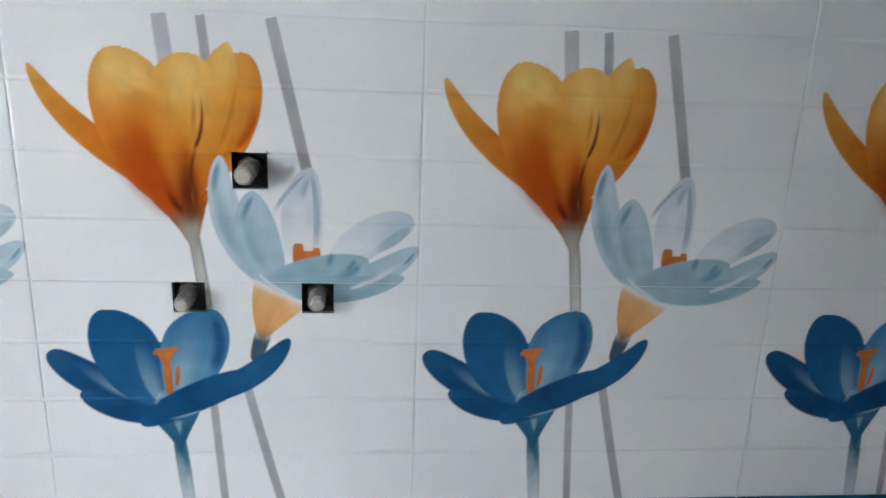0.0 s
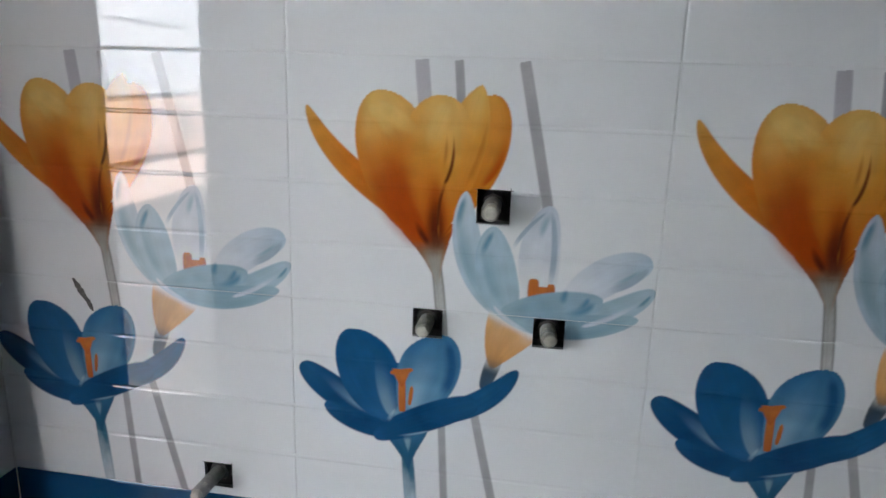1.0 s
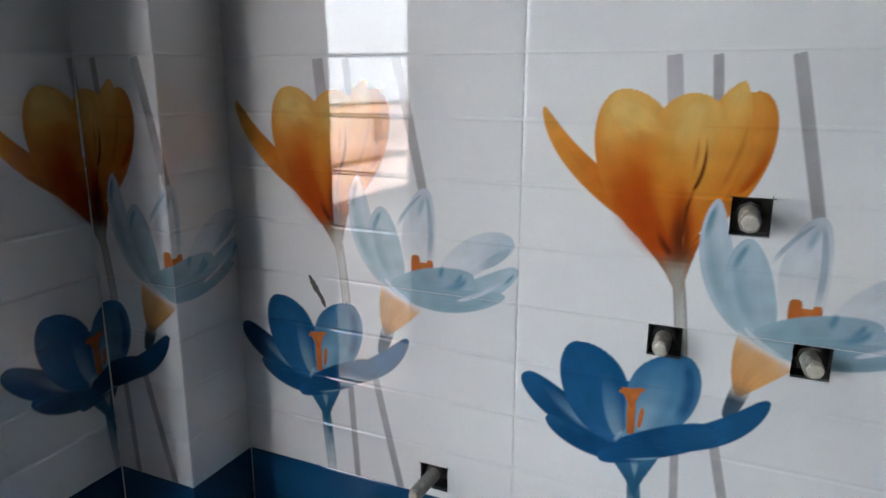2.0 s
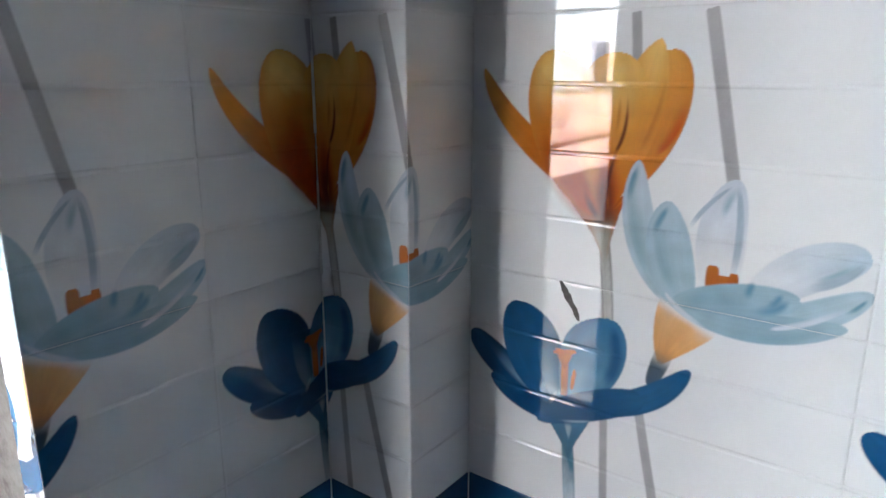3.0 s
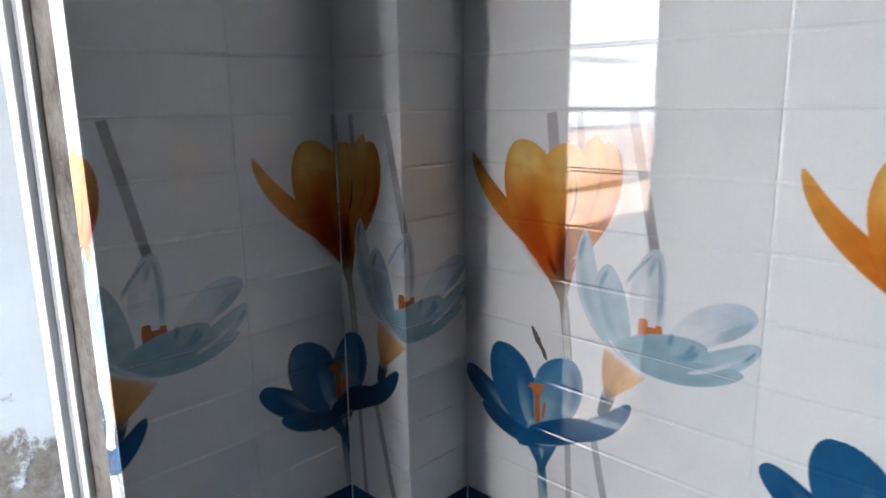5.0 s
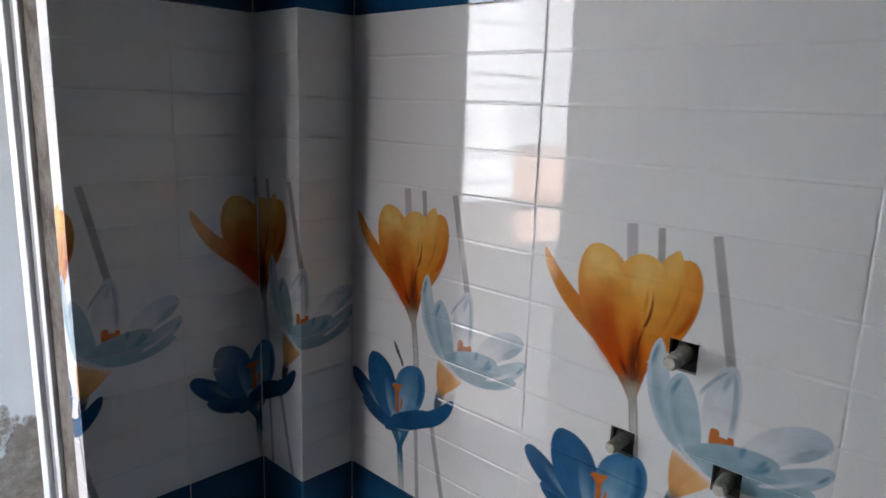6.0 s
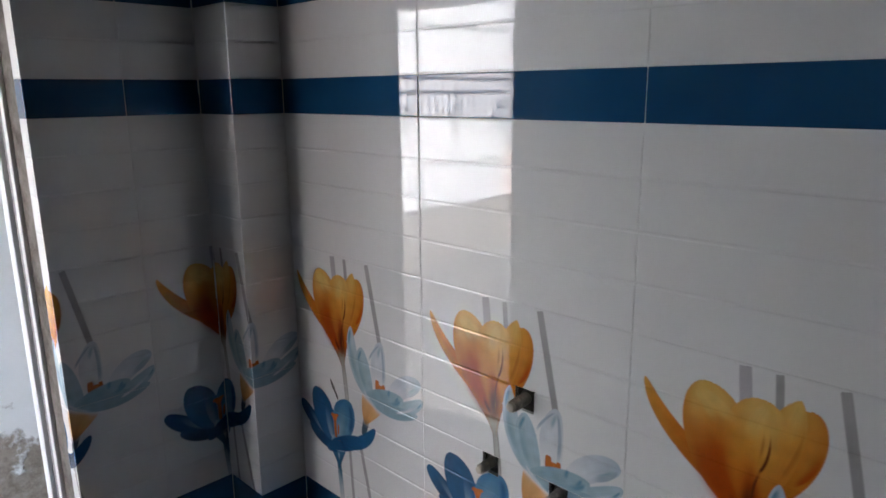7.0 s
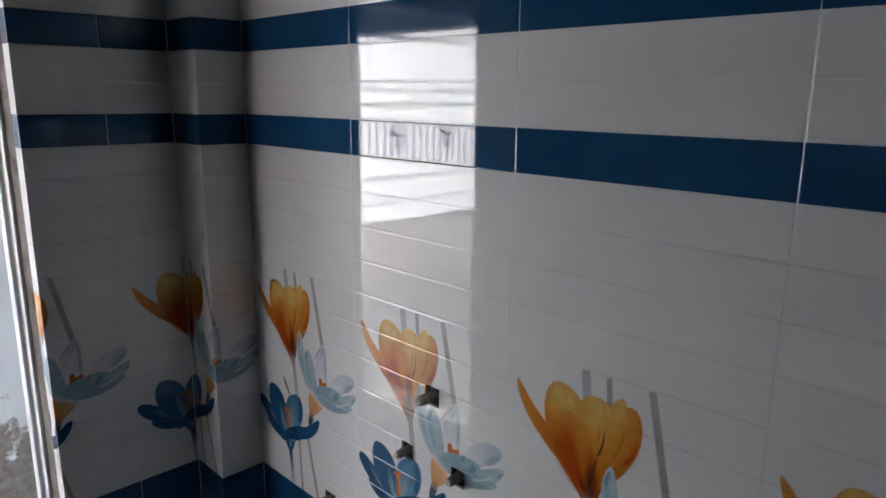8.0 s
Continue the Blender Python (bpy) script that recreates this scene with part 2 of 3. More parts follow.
def patched_plaster():
    """White plaster fallen off the lower wall, bare cement below an uneven line."""
    m, n, l, b = material("patched_plaster")
    co = n.new("ShaderNodeTexCoord").outputs["Object"]
    sep = n.new("ShaderNodeSeparateXYZ")
    l.new(co, sep.inputs[0])
    wob, grain = noise_tex(n, 2.6, 8.0, 0.6), noise_tex(n, 26.0, 6.0, 0.7)
    for t in (wob, grain):
        l.new(co, t.inputs["Vector"])
    a = n.new("ShaderNodeMath")
    a.operation = "MULTIPLY_ADD"
    a.inputs[1].default_value = 1.1
    l.new(wob.outputs[0], a.inputs[0])
    l.new(sep.outputs["Z"], a.inputs[2])
    step = n.new("ShaderNodeMapRange")
    step.inputs["From Min"].default_value, step.inputs["From Max"].default_value = 0.96, 1.0
    l.new(a.outputs[0], step.inputs["Value"])
    bare = ramp(n, [(0.3, (0.18, 0.145, 0.11)), (0.55, (0.32, 0.27, 0.22)), (0.75, (0.46, 0.41, 0.36))])
    paint = ramp(n, [(0.3, (0.70, 0.69, 0.67)), (0.7, (0.82, 0.81, 0.80))])
    l.new(grain.outputs[0], bare.inputs[0])
    l.new(wob.outputs[0], paint.inputs[0])
    mix = n.new("ShaderNodeMix")
    mix.data_type = "RGBA"
    l.new(step.outputs[0], mix.inputs["Factor"])
    l.new(bare.outputs[0], mix.inputs["A"])
    l.new(paint.outputs[0], mix.inputs["B"])
    l.new(mix.outputs["Result"], b.inputs["Base Color"])
    b.inputs["Roughness"].default_value = 0.85
    bp = n.new("ShaderNodeBump")
    bp.inputs["Strength"].default_value, bp.inputs["Distance"].default_value = 0.6, 0.01
    l.new(step.outputs[0], bp.inputs["Height"])
    l.new(bp.outputs[0], b.inputs["Normal"])
    return m


PATCHED = patched_plaster()


# ---- building helpers ----
def link_mesh(name, bm, mats, parent=None, smooth=False):
    me = bpy.data.meshes.new(name)
    bm.to_mesh(me)
    bm.free()
    for m in mats if isinstance(mats, (list, tuple)) else [mats]:
        me.materials.append(m)
    if smooth:
        me.polygons.foreach_set("use_smooth", [True] * len(me.polygons))
    ob = new(name, me)
    ob.parent = parent
    return ob


def part(name, bm, mat, parent, label="", smooth=False):
    return tagged(link_mesh(name, bm, mat, parent, smooth), label)


def box(bm, x0, x1, y0, y1, z0, z1, bevel=0.0):
    """A box, with its edges rounded where bevel is given."""
    v = [bm.verts.new((x, y, z)) for x in (x0, x1) for y in (y0, y1) for z in (z0, z1)]
    fs = [bm.faces.new([v[i] for i in q]) for q in ((0, 1, 3, 2), (4, 6, 7, 5), (0, 4, 5, 1), (2, 3, 7, 6), (0, 2, 6, 4), (1, 5, 7, 3))]
    if bevel:
        bmesh.ops.bevel(bm, geom=list({e for f in fs for e in f.edges}), offset=bevel, segments=2, affect="EDGES", profile=0.5)
    return bm


def rod(bm, p0, p1, r0, r1, sides=16, cap=True):
    a, b = Vector(p0), Vector(p1)
    turn = (b - a).to_track_quat("Z", "Y").to_matrix()
    rings = [[bm.verts.new(c + turn @ Vector((r * math.cos(k * math.tau / sides), r * math.sin(k * math.tau / sides), 0))) for k in range(sides)] for c, r in ((a, r0), (b, r1))]
    for k in range(sides):
        j = (k + 1) % sides
        bm.faces.new((rings[0][k], rings[0][j], rings[1][j], rings[1][k]))
    if cap:
        bm.faces.new(rings[0][::-1])
        bm.faces.new(rings[1])
    return bm


# ---- plan of the walls ----
TILE_W, TILE_H = 0.45, 0.3042
DADO = 0.75                    # top of the blue tiles
DUCT_X, DUCT_D, DUCT_W = -0.4423, 0.1274, 0.144
WEST_X = DUCT_X - DUCT_W       # face of the west wall
JAMB_Y, JAMB_FAR = -0.482, -1.285
LINTEL = 2.095
CEIL, EAST_X, SOUTH_Y = 2.55, 3.40, -1.55
REVEAL_X = -0.634              # tiles end in the doorway
OUT_X = -0.80                  # outer face of the west wall
S_EDGE = DUCT_X - DUCT_D       # unrolled place of the duct's outer edge
S_DUCT = S_EDGE - DUCT_W       # of the corner of duct and west wall
S_JAMB = S_DUCT - (-DUCT_D - JAMB_Y)
S_REVEAL = S_JAMB - (WEST_X - REVEAL_X)
GROUT_DEEP = 0.0008
BED = 0.0003                 # half the bed joint between rows
JOINT = 0.0007               # half the joint between tiles
ROWS_Z = [DADO + TILE_H * k for k in range(-3, 6)]


def relief(z, h):
    """How far the glaze lies back at a height on the tile: pillowed ends and three pressed grooves."""
    d = 0.0
    for e in (z, h - z):
        if e < 0.003:
            d = max(d, 0.0008 * (1 - e / 0.003) ** 2)
    for k in (1, 2, 3):
        e = abs(z - TILE_H * k / 4)
        if e < 0.003:
            d = max(d, 0.00068 * (1 - (e / 0.003) ** 2))
    return d


def relief_side(x, w):
    e = min(x, w - x)
    return 0.0009 * (1 - e / 0.0028) ** 2 if e < 0.0028 else 0.0


def breaks_z(h):
    zs = {BED, 0.0012, 0.0030, h - 0.0030, h - 0.0012, h - BED}
    for k in (1, 2, 3):
        c = TILE_H * k / 4
        zs |= {z for z in (c - 0.003, c - 0.002, c - 0.0009, c + 0.0009, c + 0.002, c + 0.003) if 0.005 < z < h - 0.005}
    return sorted(zs)


def breaks_x(w):
    return sorted({JOINT, 0.0016, 0.0028, w - 0.0028, w - 0.0016, w - JOINT})


def tile_mesh(w, h, holes=(), bands=False):
    """A glazed tile, face towards -y, from its lower left corner; holes: x0, x1, z0, z1 of each piece sawn out."""
    xs, zs = breaks_x(w), breaks_z(h)
    for hole in holes:
        xs, zs = sorted(set(xs) | set(hole[:2])), sorted(set(zs) | {min(max(z, zs[0]), zs[-1]) for z in hole[2:]})
    bm = bmesh.new()
    grid = [[bm.verts.new((x, relief(z, h) + relief_side(x, w), z)) for z in zs] for x in xs]
    for i in range(len(xs) - 1):
        for j in range(len(zs) - 1):
            cx, cz = (xs[i] + xs[i + 1]) / 2, (zs[j] + zs[j + 1]) / 2
            if any(q[0] < cx < q[1] and q[2] < cz < q[3] for q in holes):
                continue
            f = bm.faces.new((grid[i][j], grid[i + 1][j], grid[i + 1][j + 1], grid[i][j + 1]))
            f.material_index = 1 if bands and (cz < TILE_H / 4 or cz > TILE_H * 3 / 4) else 0
    for e in [e for e in bm.edges if len(e.link_faces) == 1]:
        a, b = e.verts
        a2, b2 = bm.verts.new((a.co.x, 0.008, a.co.z)), bm.verts.new((b.co.x, 0.008, b.co.z))
        loop = next(lp for lp in e.link_loops)
        first = loop.vert == a
        f = bm.faces.new((b, a, a2, b2) if first else (a, b, b2, a2))
        f.material_index = loop.face.material_index
    bmesh.ops.remove_doubles(bm, verts=[v for v in bm.verts if v.co.y > 0.007], dist=1e-6)
    bm.verts.ensure_lookup_table()
    return bm


# ---- the printed crocuses ----
DRAWN = {"orange_flower": [], "pale_flower": [], "blue_flower": [], "stem_bars": []}


def petal(flower, colour, base, bend, tip, wl, wr, a, b):
    """One stroke of a print: base, bend and tip in millimetres from the lower left corner of the two tiles,
    half widths to both sides, fullness towards base and tip (small is blunt)."""
    DRAWN[flower].append((colour, base, bend, tip, wl, wr, a, b))


def draw_orange():
    f = "orange_flower"
    petal(f, "stalk", (198, 265), (193, 331), (183, 389), 7, 7, .05, .12)
    petal(f, "amber_neck", (191, 322), (187, 368), (180, 409), 37, 28, 1.7, .02)
    petal(f, "amber_side", (186, 400), (44, 474), (24, 548), 12, 20, .2, .6)
    petal(f, "amber_deep", (194, 396), (259, 466), (244, 566), 20, 24, 1.6, .4)
    petal(f, "amber_red", (236, 458), (268, 486), (266, 530), 12, 5, .6, .6)
    petal(f, "amber_glow", (190, 392), (220, 480), (235, 577), 30, 20, 1.2, .75)
    petal(f, "amber_shade", (181, 391), (118, 472), (114, 568), 39, 55, .62, .48)
    petal(f, "amber_red", (184, 380), (112, 428), (98, 528), 26, 34, .4, .5)
    petal(f, "amber_red", (172, 390), (132, 440), (126, 520), 24, 24, .4, .5)
    petal(f, "amber_light", (100, 552), (118, 540), (132, 510), 10, 10, .5, .5)
    petal(f, "amber_mid", (188, 391), (180, 478), (194, 564), 46, 41, .8, .5)
    petal(f, "amber_light", (105, 557), (136, 547), (166, 518), 8, 20, .35, .5)
    petal(f, "amber_light", (196, 558), (184, 535), (176, 500), 15, 15, .5, .5)
    petal(f, "amber_red", (186, 384), (152, 422), (138, 470), 15, 9, .4, .5)
    petal(f, "amber_red", (186, 388), (192, 440), (176, 490), 22, 18, .4, .6)
    petal(f, "amber_root", (188, 370), (184, 412), (184, 472), 18, 18, .4, .8)
    petal(f, "amber_root", (180, 384), (168, 398), (158, 420), 7, 6, .5, .8)
    petal(f, "amber_trace", (190, 390), (188, 415), (187, 440), 2.5, 2.5, .5, .5)
    petal(f, "amber_fold", (188, 405), (186, 442), (198, 470), 3.4, 3.4, .3, .25)
    petal(f, "amber_fold", (193, 460), (208, 484), (203, 526), 3.6, 4, .3, .7)
    petal(f, "amber_trace", (192, 478), (197, 500), (195, 526), 4, 4, .5, .9)
    petal(f, "amber_trace", (216, 455), (240, 500), (243, 545), 4, 6, .5, .7)


def draw_pale():
    f = "pale_flower"
    petal(f, "pale_back", (316, 324), (304, 389), (323, 442), 24, 24, .4, .55)
    petal(f, "pale_rib", (325, 339), (333, 390), (323, 437), 4.5, 5.5, .3, .4)
    petal(f, "pale_rib", (279, 388), (290, 414), (319, 437), 3, 4, .3, .5)
    petal(f, "pale_wash", (312, 402), (314, 420), (324, 438), 8, 6, .5, .4)
    petal(f, "pale_far", (341, 311), (377, 367), (442, 382), 23, 22, .6, .45)
    petal(f, "pale_rib", (392, 344), (424, 352), (440, 378), 8, 5, .4, .5)
    petal(f, "pale_wash", (396, 352), (420, 362), (436, 379), 4, 4, .5, .5)
    petal(f, "pale_veil", (268, 304), (211, 370), (221, 454), 17, 20, .55, .6)
    petal(f, "pale_wash", (256, 314), (208, 366), (217, 448), 9, 14, .5, .6)
    petal(f, "pale_mid", (313, 290), (400, 303), (448, 349), 17, 14, .6, .5)
    petal(f, "pale_mid", (282, 300), (253, 356), (256, 414), 25, 25, .55, .6)
    petal(f, "pale_wash", (280, 304), (244, 346), (246, 400), 8, 14, .5, .6)
    petal(f, "pollen", (316, 326), (316, 335), (316, 343), 17, 17, .05, .05)
    petal(f, "pollen", (307, 330), (307, 341), (307, 352), 8, 8, .1, .12)
    petal(f, "pollen", (328, 332), (328, 340), (328, 348), 6, 6, .1, .2)
    petal(f, "cone", (261, 230), (264, 254), (285, 297), 31, 36, 1.0, .03)
    petal(f, "cone_tip", (251, 204), (256, 224), (266, 254), 8, 12, .3, .1)
    petal(f, "pale_front", (266, 308), (345, 275), (432, 312), 20, 13, .5, .55)
    petal(f, "pale_front", (269, 308), (320, 325), (390, 330), 15, 18, .6, .4)
    petal(f, "pale_light", (260, 316), (274, 296), (318, 278), 4, 5, .5, .5)
    petal(f, "pale_shade", (242, 374), (246, 392), (257, 410), 6, 6, .5, .5)
    petal(f, "pale_shade", (212, 404), (211, 428), (221, 451), 4, 8, .5, .5)
    petal(f, "pale_shade", (344, 322), (342, 333), (348, 343), 7, 6, .5, .5)
    petal(f, "pale_shade", (340, 312), (374, 312), (381, 332), 9, 7, .5, .5)
    petal(f, "pale_shade", (360, 318), (370, 324), (374, 336), 6, 6, .5, .5)
    petal(f, "pale_wash", (276, 306), (294, 320), (334, 318), 12, 12, .5, .5)
    petal(f, "pale_wash", (320, 282), (388, 280), (432, 322), 9, 7, .5, .5)
    petal(f, "pale_light", (366, 297), (402, 306), (436, 336), 6, 3, .4, .5)
    petal(f, "pale_shade", (428, 326), (438, 334), (445, 345), 3, 4, .5, .5)


def draw_blue():
    f = "blue_flower"
    petal(f, "azure_stalk", (164, -4), (159, 57), (155, 104), 8.5, 8.5, .1, .1)
    petal(f, "azure_throat", (158, 72), (155, 104), (152, 136), 30, 30, 1.5, .05)
    petal(f, "azure_deep", (128, 148), (58, 168), (11, 214), 20, 22, .45, .42)
    petal(f, "azure_pale", (112, 154), (76, 166), (34, 206), 10, 15, .5, .6)
    petal(f, "azure_mid", (192, 157), (266, 178), (294, 232), 18, 13, .3, .5)
    petal(f, "azure_light", (144, 138), (144, 186), (145, 227), 34, 34, .3, .4)
    petal(f, "azure_mid", (131, 146), (86, 196), (78, 268), 30, 51, .65, .5)
    petal(f, "azure_pale", (134, 150), (112, 178), (112, 240), 5, 26, .35, .45)
    petal(f, "azure_light", (147, 154), (198, 200), (201, 270), 49, 29, .7, .5)
    petal(f, "azure_pale", (158, 164), (170, 206), (190, 260), 22, 20, .45, .45)
    petal(f, "azure_dusk", (196, 186), (222, 215), (204, 268), 14, 10, .4, .4)
    petal(f, "azure_deep", (154, 132), (90, 132), (44, 162), 17, 11, .4, .4)
    petal(f, "pollen", (148, 160), (147, 184), (147, 208), 6, 6, .1, .1)
    petal(f, "pollen", (147, 194), (146, 208), (146, 219), 14, 13, .9, .06)
    petal(f, "pollen", (132, 213), (146, 216), (160, 220), 4, 4, .25, .25)
    petal(f, "pollen", (157, 170), (159, 184), (160, 196), 3.4, 3.4, .3, .3)
    petal(f, "azure_deep", (111, 119), (175, 153), (244, 182), 20, 18, .4, .3)
    petal(f, "azure_glint", (128, 143), (133, 152), (139, 164), 4, 4, .3, .5)
    petal(f, "azure_glint", (157, 100), (156, 114), (154, 126), 6, 8, 1, .1)
    petal(f, "azure_glint", (140, 124), (165, 128), (188, 138), 2.5, 2.5, .4, .5)


def draw_bars():
    for colour, p, q, r, w in (
            ("lilac_bar", (164, 604), (167, 570), (172, 525), 8.4), ("grey_bar", (207, 604), (210, 578), (212, 540), 5.2),
            ("grey_bar", (282, 604), (298, 531), (319, 435), 6.6), ("grey_bar", (200, 150), (204, 73), (209, -5), 4.9),
            ("grey_bar", (241, 172), (261, 80), (286, -20), 5.6)):
        petal("stem_bars", colour, p, q, r, w, w, 0.02, 0.02)


draw_bars(), draw_orange(), draw_pale(), draw_blue()
PAPER = (0.825, 0.825, 0.82)    # the white glaze that shows through thin ink
LATTICE = np.random.rand(64, 64)


def blotches(x, y):
    """Soft noise, 0 to 1, one bump a unit."""
    i, j = np.floor(x).astype(int), np.floor(y).astype(int)
    u, v = x - i, y - j
    u, v = u * u * (3 - 2 * u), v * v * (3 - 2 * v)
    g = lambda p, q: LATTICE[p % 64, q % 64]
    return (g(i, j) * (1 - u) + g(i + 1, j) * u) * (1 - v) + (g(i, j + 1) * (1 - u) + g(i + 1, j + 1) * u) * v


def ease(x, lo, hi):
    t = np.clip((x - lo) / (hi - lo), 0.0, 1.0)
    return t * t * (3 - 2 * t)


def stroke(px, pz, seed, colour, base, bend, tip, wl, wr, a, b):
    """Density and colour of one stroke at points in millimetres."""
    k = INKS[colour]
    t = np.clip(0.5 - 0.5 * np.cos(np.pi * np.arange(91) / 90), 0.0005, 0.9995)
    p, q, r = (np.array(c, float) for c in (base, bend, tip))
    cx, cz = [(1 - t) ** 2 * p[i] + 2 * t * (1 - t) * q[i] + t * t * r[i] for i in (0, 1)]
    dx, dz = [2 * (1 - t) * (q[i] - p[i]) + 2 * t * (r[i] - q[i]) for i in (0, 1)]
    ln = np.hypot(dx, dz)
    dx, dz = dx / ln, dz / ln
    step = np.hypot(np.gradient(cx), np.gradient(cz)) + 0.7
    w = t ** a * (1 - t) ** b / ((a / (a + b)) ** a * (b / (a + b)) ** b)
    best, at, side = np.full(px.shape, 9.0), np.zeros(px.shape), np.zeros(px.shape)
    edge = np.full(px.shape, -9.0)
    for i in range(len(t)):
        ox, oz = px - cx[i], pz - cz[i]
        across = oz * dx[i] - ox * dz[i]
        half = np.where(across > 0, wl * w[i], wr * w[i]) + 1e-6
        near = (np.abs(ox * dx[i] + oz * dz[i]) < step[i]) & (np.abs(across) / half < best)
        best = np.where(near, np.abs(across) / half, best)
        at, side = np.where(near, t[i], at), np.where(near, across / half, side)
        edge = np.where(near, half - np.abs(across), edge)
    cover = ease(edge, -1.3, 1.3)
    if k["fade"] >= 0.3:
        thin = 1 - ease(best, 1 - k["fade"], 1.0)
        if k["crisp"] < 1:
            thin = np.maximum(thin, ease(at, k["crisp"], k["crisp"] + 0.22))
        cover = cover * thin
    if k["root"]:
        cover = cover * ease(at, 0.0, k["root"])
    if k["tip"]:
        cover = cover * (1 - ease(at, 1 - k["tip"], 1.0))
    run = at + 0.22 * (blotches(at * 3 + seed * 7.3, side * 1.5 + seed * 3.1) - 0.5)
    col = np.stack([np.interp(run, k["at"], k["run"][:, c]) for c in range(3)], -1)
    rim = (k["share"] * ease(np.abs(side), 0.45, 1.0))[..., None]
    col = col * (1 - rim) + k["edge"] * rim
    veins = 1 + 1.6 * k["vein"] * (blotches(at * 2 + seed, side * k["veins"] * 2.5 + seed * 5) - 0.5)
    wash = 1 + 0.16 * (blotches(px / 14 + seed, pz / 14) - 0.5)
    return cover * k["body"], col * (veins * wash)[..., None]


def crocus_print(xs, zs):
    """The colour of the print over a lattice of places in millimetres, and how much of each flower shows there."""
    px, pz = np.meshgrid(xs, zs, indexing="ij")
    col = np.ones(px.shape + (3,)) * PAPER
    shows = {f: np.zeros(px.shape) for f in DRAWN}
    seed = 0
    for f in ("stem_bars", "orange_flower", "pale_flower", "blue_flower"):
        for colour, base, bend, tip, wl, wr, a, b in DRAWN[f]:
            seed += 1
            m = max(wl, wr) + 4
            i0, i1 = np.searchsorted(xs, (min(base[0], bend[0], tip[0]) - m, max(base[0], bend[0], tip[0]) + m))
            j0, j1 = np.searchsorted(zs, (min(base[1], bend[1], tip[1]) - m, max(base[1], bend[1], tip[1]) + m))
            if i1 - i0 < 2 or j1 - j0 < 2:
                continue
            part_of = np.s_[i0:i1, j0:j1]
            cover, c = stroke(px[part_of], pz[part_of], seed, colour, base, bend, tip, wl, wr, a, b)
            col[part_of] = col[part_of] * (1 - cover[..., None]) + c * cover[..., None]
            for g in shows:
                shows[g][part_of] *= 1 - cover
            shows[f][part_of] += cover
    return col, shows


PRINT_LABEL = {"stem_bars": "grey printed flower stems", "orange_flower": "orange crocus printed on the tile",
               "pale_flower": "pale blue crocus printed on the tile", "blue_flower": "deep blue crocus printed on the tile"}
FINE = 1.3                     # millimetres between places of the print


def lay_print(tile, u0, w, row, holes=()):
    """The share of the print that falls on one tile, u0 to u0 + w across, lower (0) or upper (1) tile, following its relief."""
    def lattice(lo, hi, breaks):
        v = np.array(sorted({*np.arange(lo, hi, FINE / 1000), hi, *[b for b in breaks if lo <= b <= hi]}))
        return v[np.concatenate(([True], np.diff(v) > 1e-5))]
    xs = lattice(JOINT, w - JOINT, breaks_x(w) + [x for h in holes for x in h[:2]])
    zs = lattice(BED, TILE_H - BED, breaks_z(TILE_H) + [z for h in holes for z in h[2:]])
    col, shows = crocus_print((xs + u0) * 1000, (zs + row * TILE_H) * 1000)
    mean = lambda g: (g[:-1, :-1] + g[1:, :-1] + g[1:, 1:] + g[:-1, 1:]) / 4
    flowers = list(shows)
    weights = np.stack([mean(shows[f]) for f in flowers])
    top, some = weights.argmax(0), weights.sum(0) > 0.004
    mx, mz = np.meshgrid((xs[:-1] + xs[1:]) / 2, (zs[:-1] + zs[1:]) / 2, indexing="ij")
    for a, b, c, d in holes:
        some &= ~((mx > a) & (mx < b) & (mz > c) & (mz < d))
    deep_x, deep_z = np.array([relief_side(x, w) for x in xs]), np.array([relief(z, TILE_H) for z in zs])
    number = np.arange(len(xs) * len(zs)).reshape(len(xs), len(zs))
    gx, gz = np.meshgrid(xs, zs, indexing="ij")
    places = np.stack([gx, deep_x[:, None] + deep_z[None, :] - 0.0001, gz], -1).reshape(-1, 3)
    tints = np.concatenate([col.reshape(-1, 3), np.ones((col.size // 3, 1))], 1)
    kids = []
    for k, f in enumerate(flowers):
        i, j = np.nonzero(some & (top == k))
        if len(i) < 4:
            continue
        quads = np.stack([number[i, j], number[i + 1, j], number[i + 1, j + 1], number[i, j + 1]], -1)
        used, again = np.unique(quads, return_inverse=True)
        me = bpy.data.meshes.new(f + "_print")
        me.from_pydata(places[used].tolist(), [], again.reshape(-1, 4).tolist())
        me.attributes.new("ink", "FLOAT_COLOR", "POINT").data.foreach_set("color", tints[used].ravel())
        me.materials.append(PRINTED)
        ob = tagged(new(f + "_print", me), PRINT_LABEL[f])
        ob.parent = tile
        kids.append(ob)
    return kids


SHARED = {}


def lay_tile(wall, kind, place, w, h=TILE_H, u0=0.0, row=0, holes=()):
    """One tile on a wall. kind: white, blue, banded or flower."""
    key = (kind, round(w, 5), round(h, 5), round(u0, 5), row, holes)
    if key not in SHARED:
        t = link_mesh("tile", tile_mesh(w, h, holes, kind == "banded"), {"blue": [BLUE_TILE], "banded": [WHITE_TILE, BLUE_TILE]}.get(kind, [WHITE_TILE]))
        kids = []
        if kind == "flower":
            kids = lay_print(t, u0, w, row, holes)
        SHARED[key] = (t, kids)
    else:
        src, kids = SHARED[key]
        t = new("tile", src.data)
        for k in kids:
            c = tagged(new(k.name.split(".")[0], k.data), k["label"])
            c.parent = t
    t.parent = wall
    t.matrix_basis = place
    return t


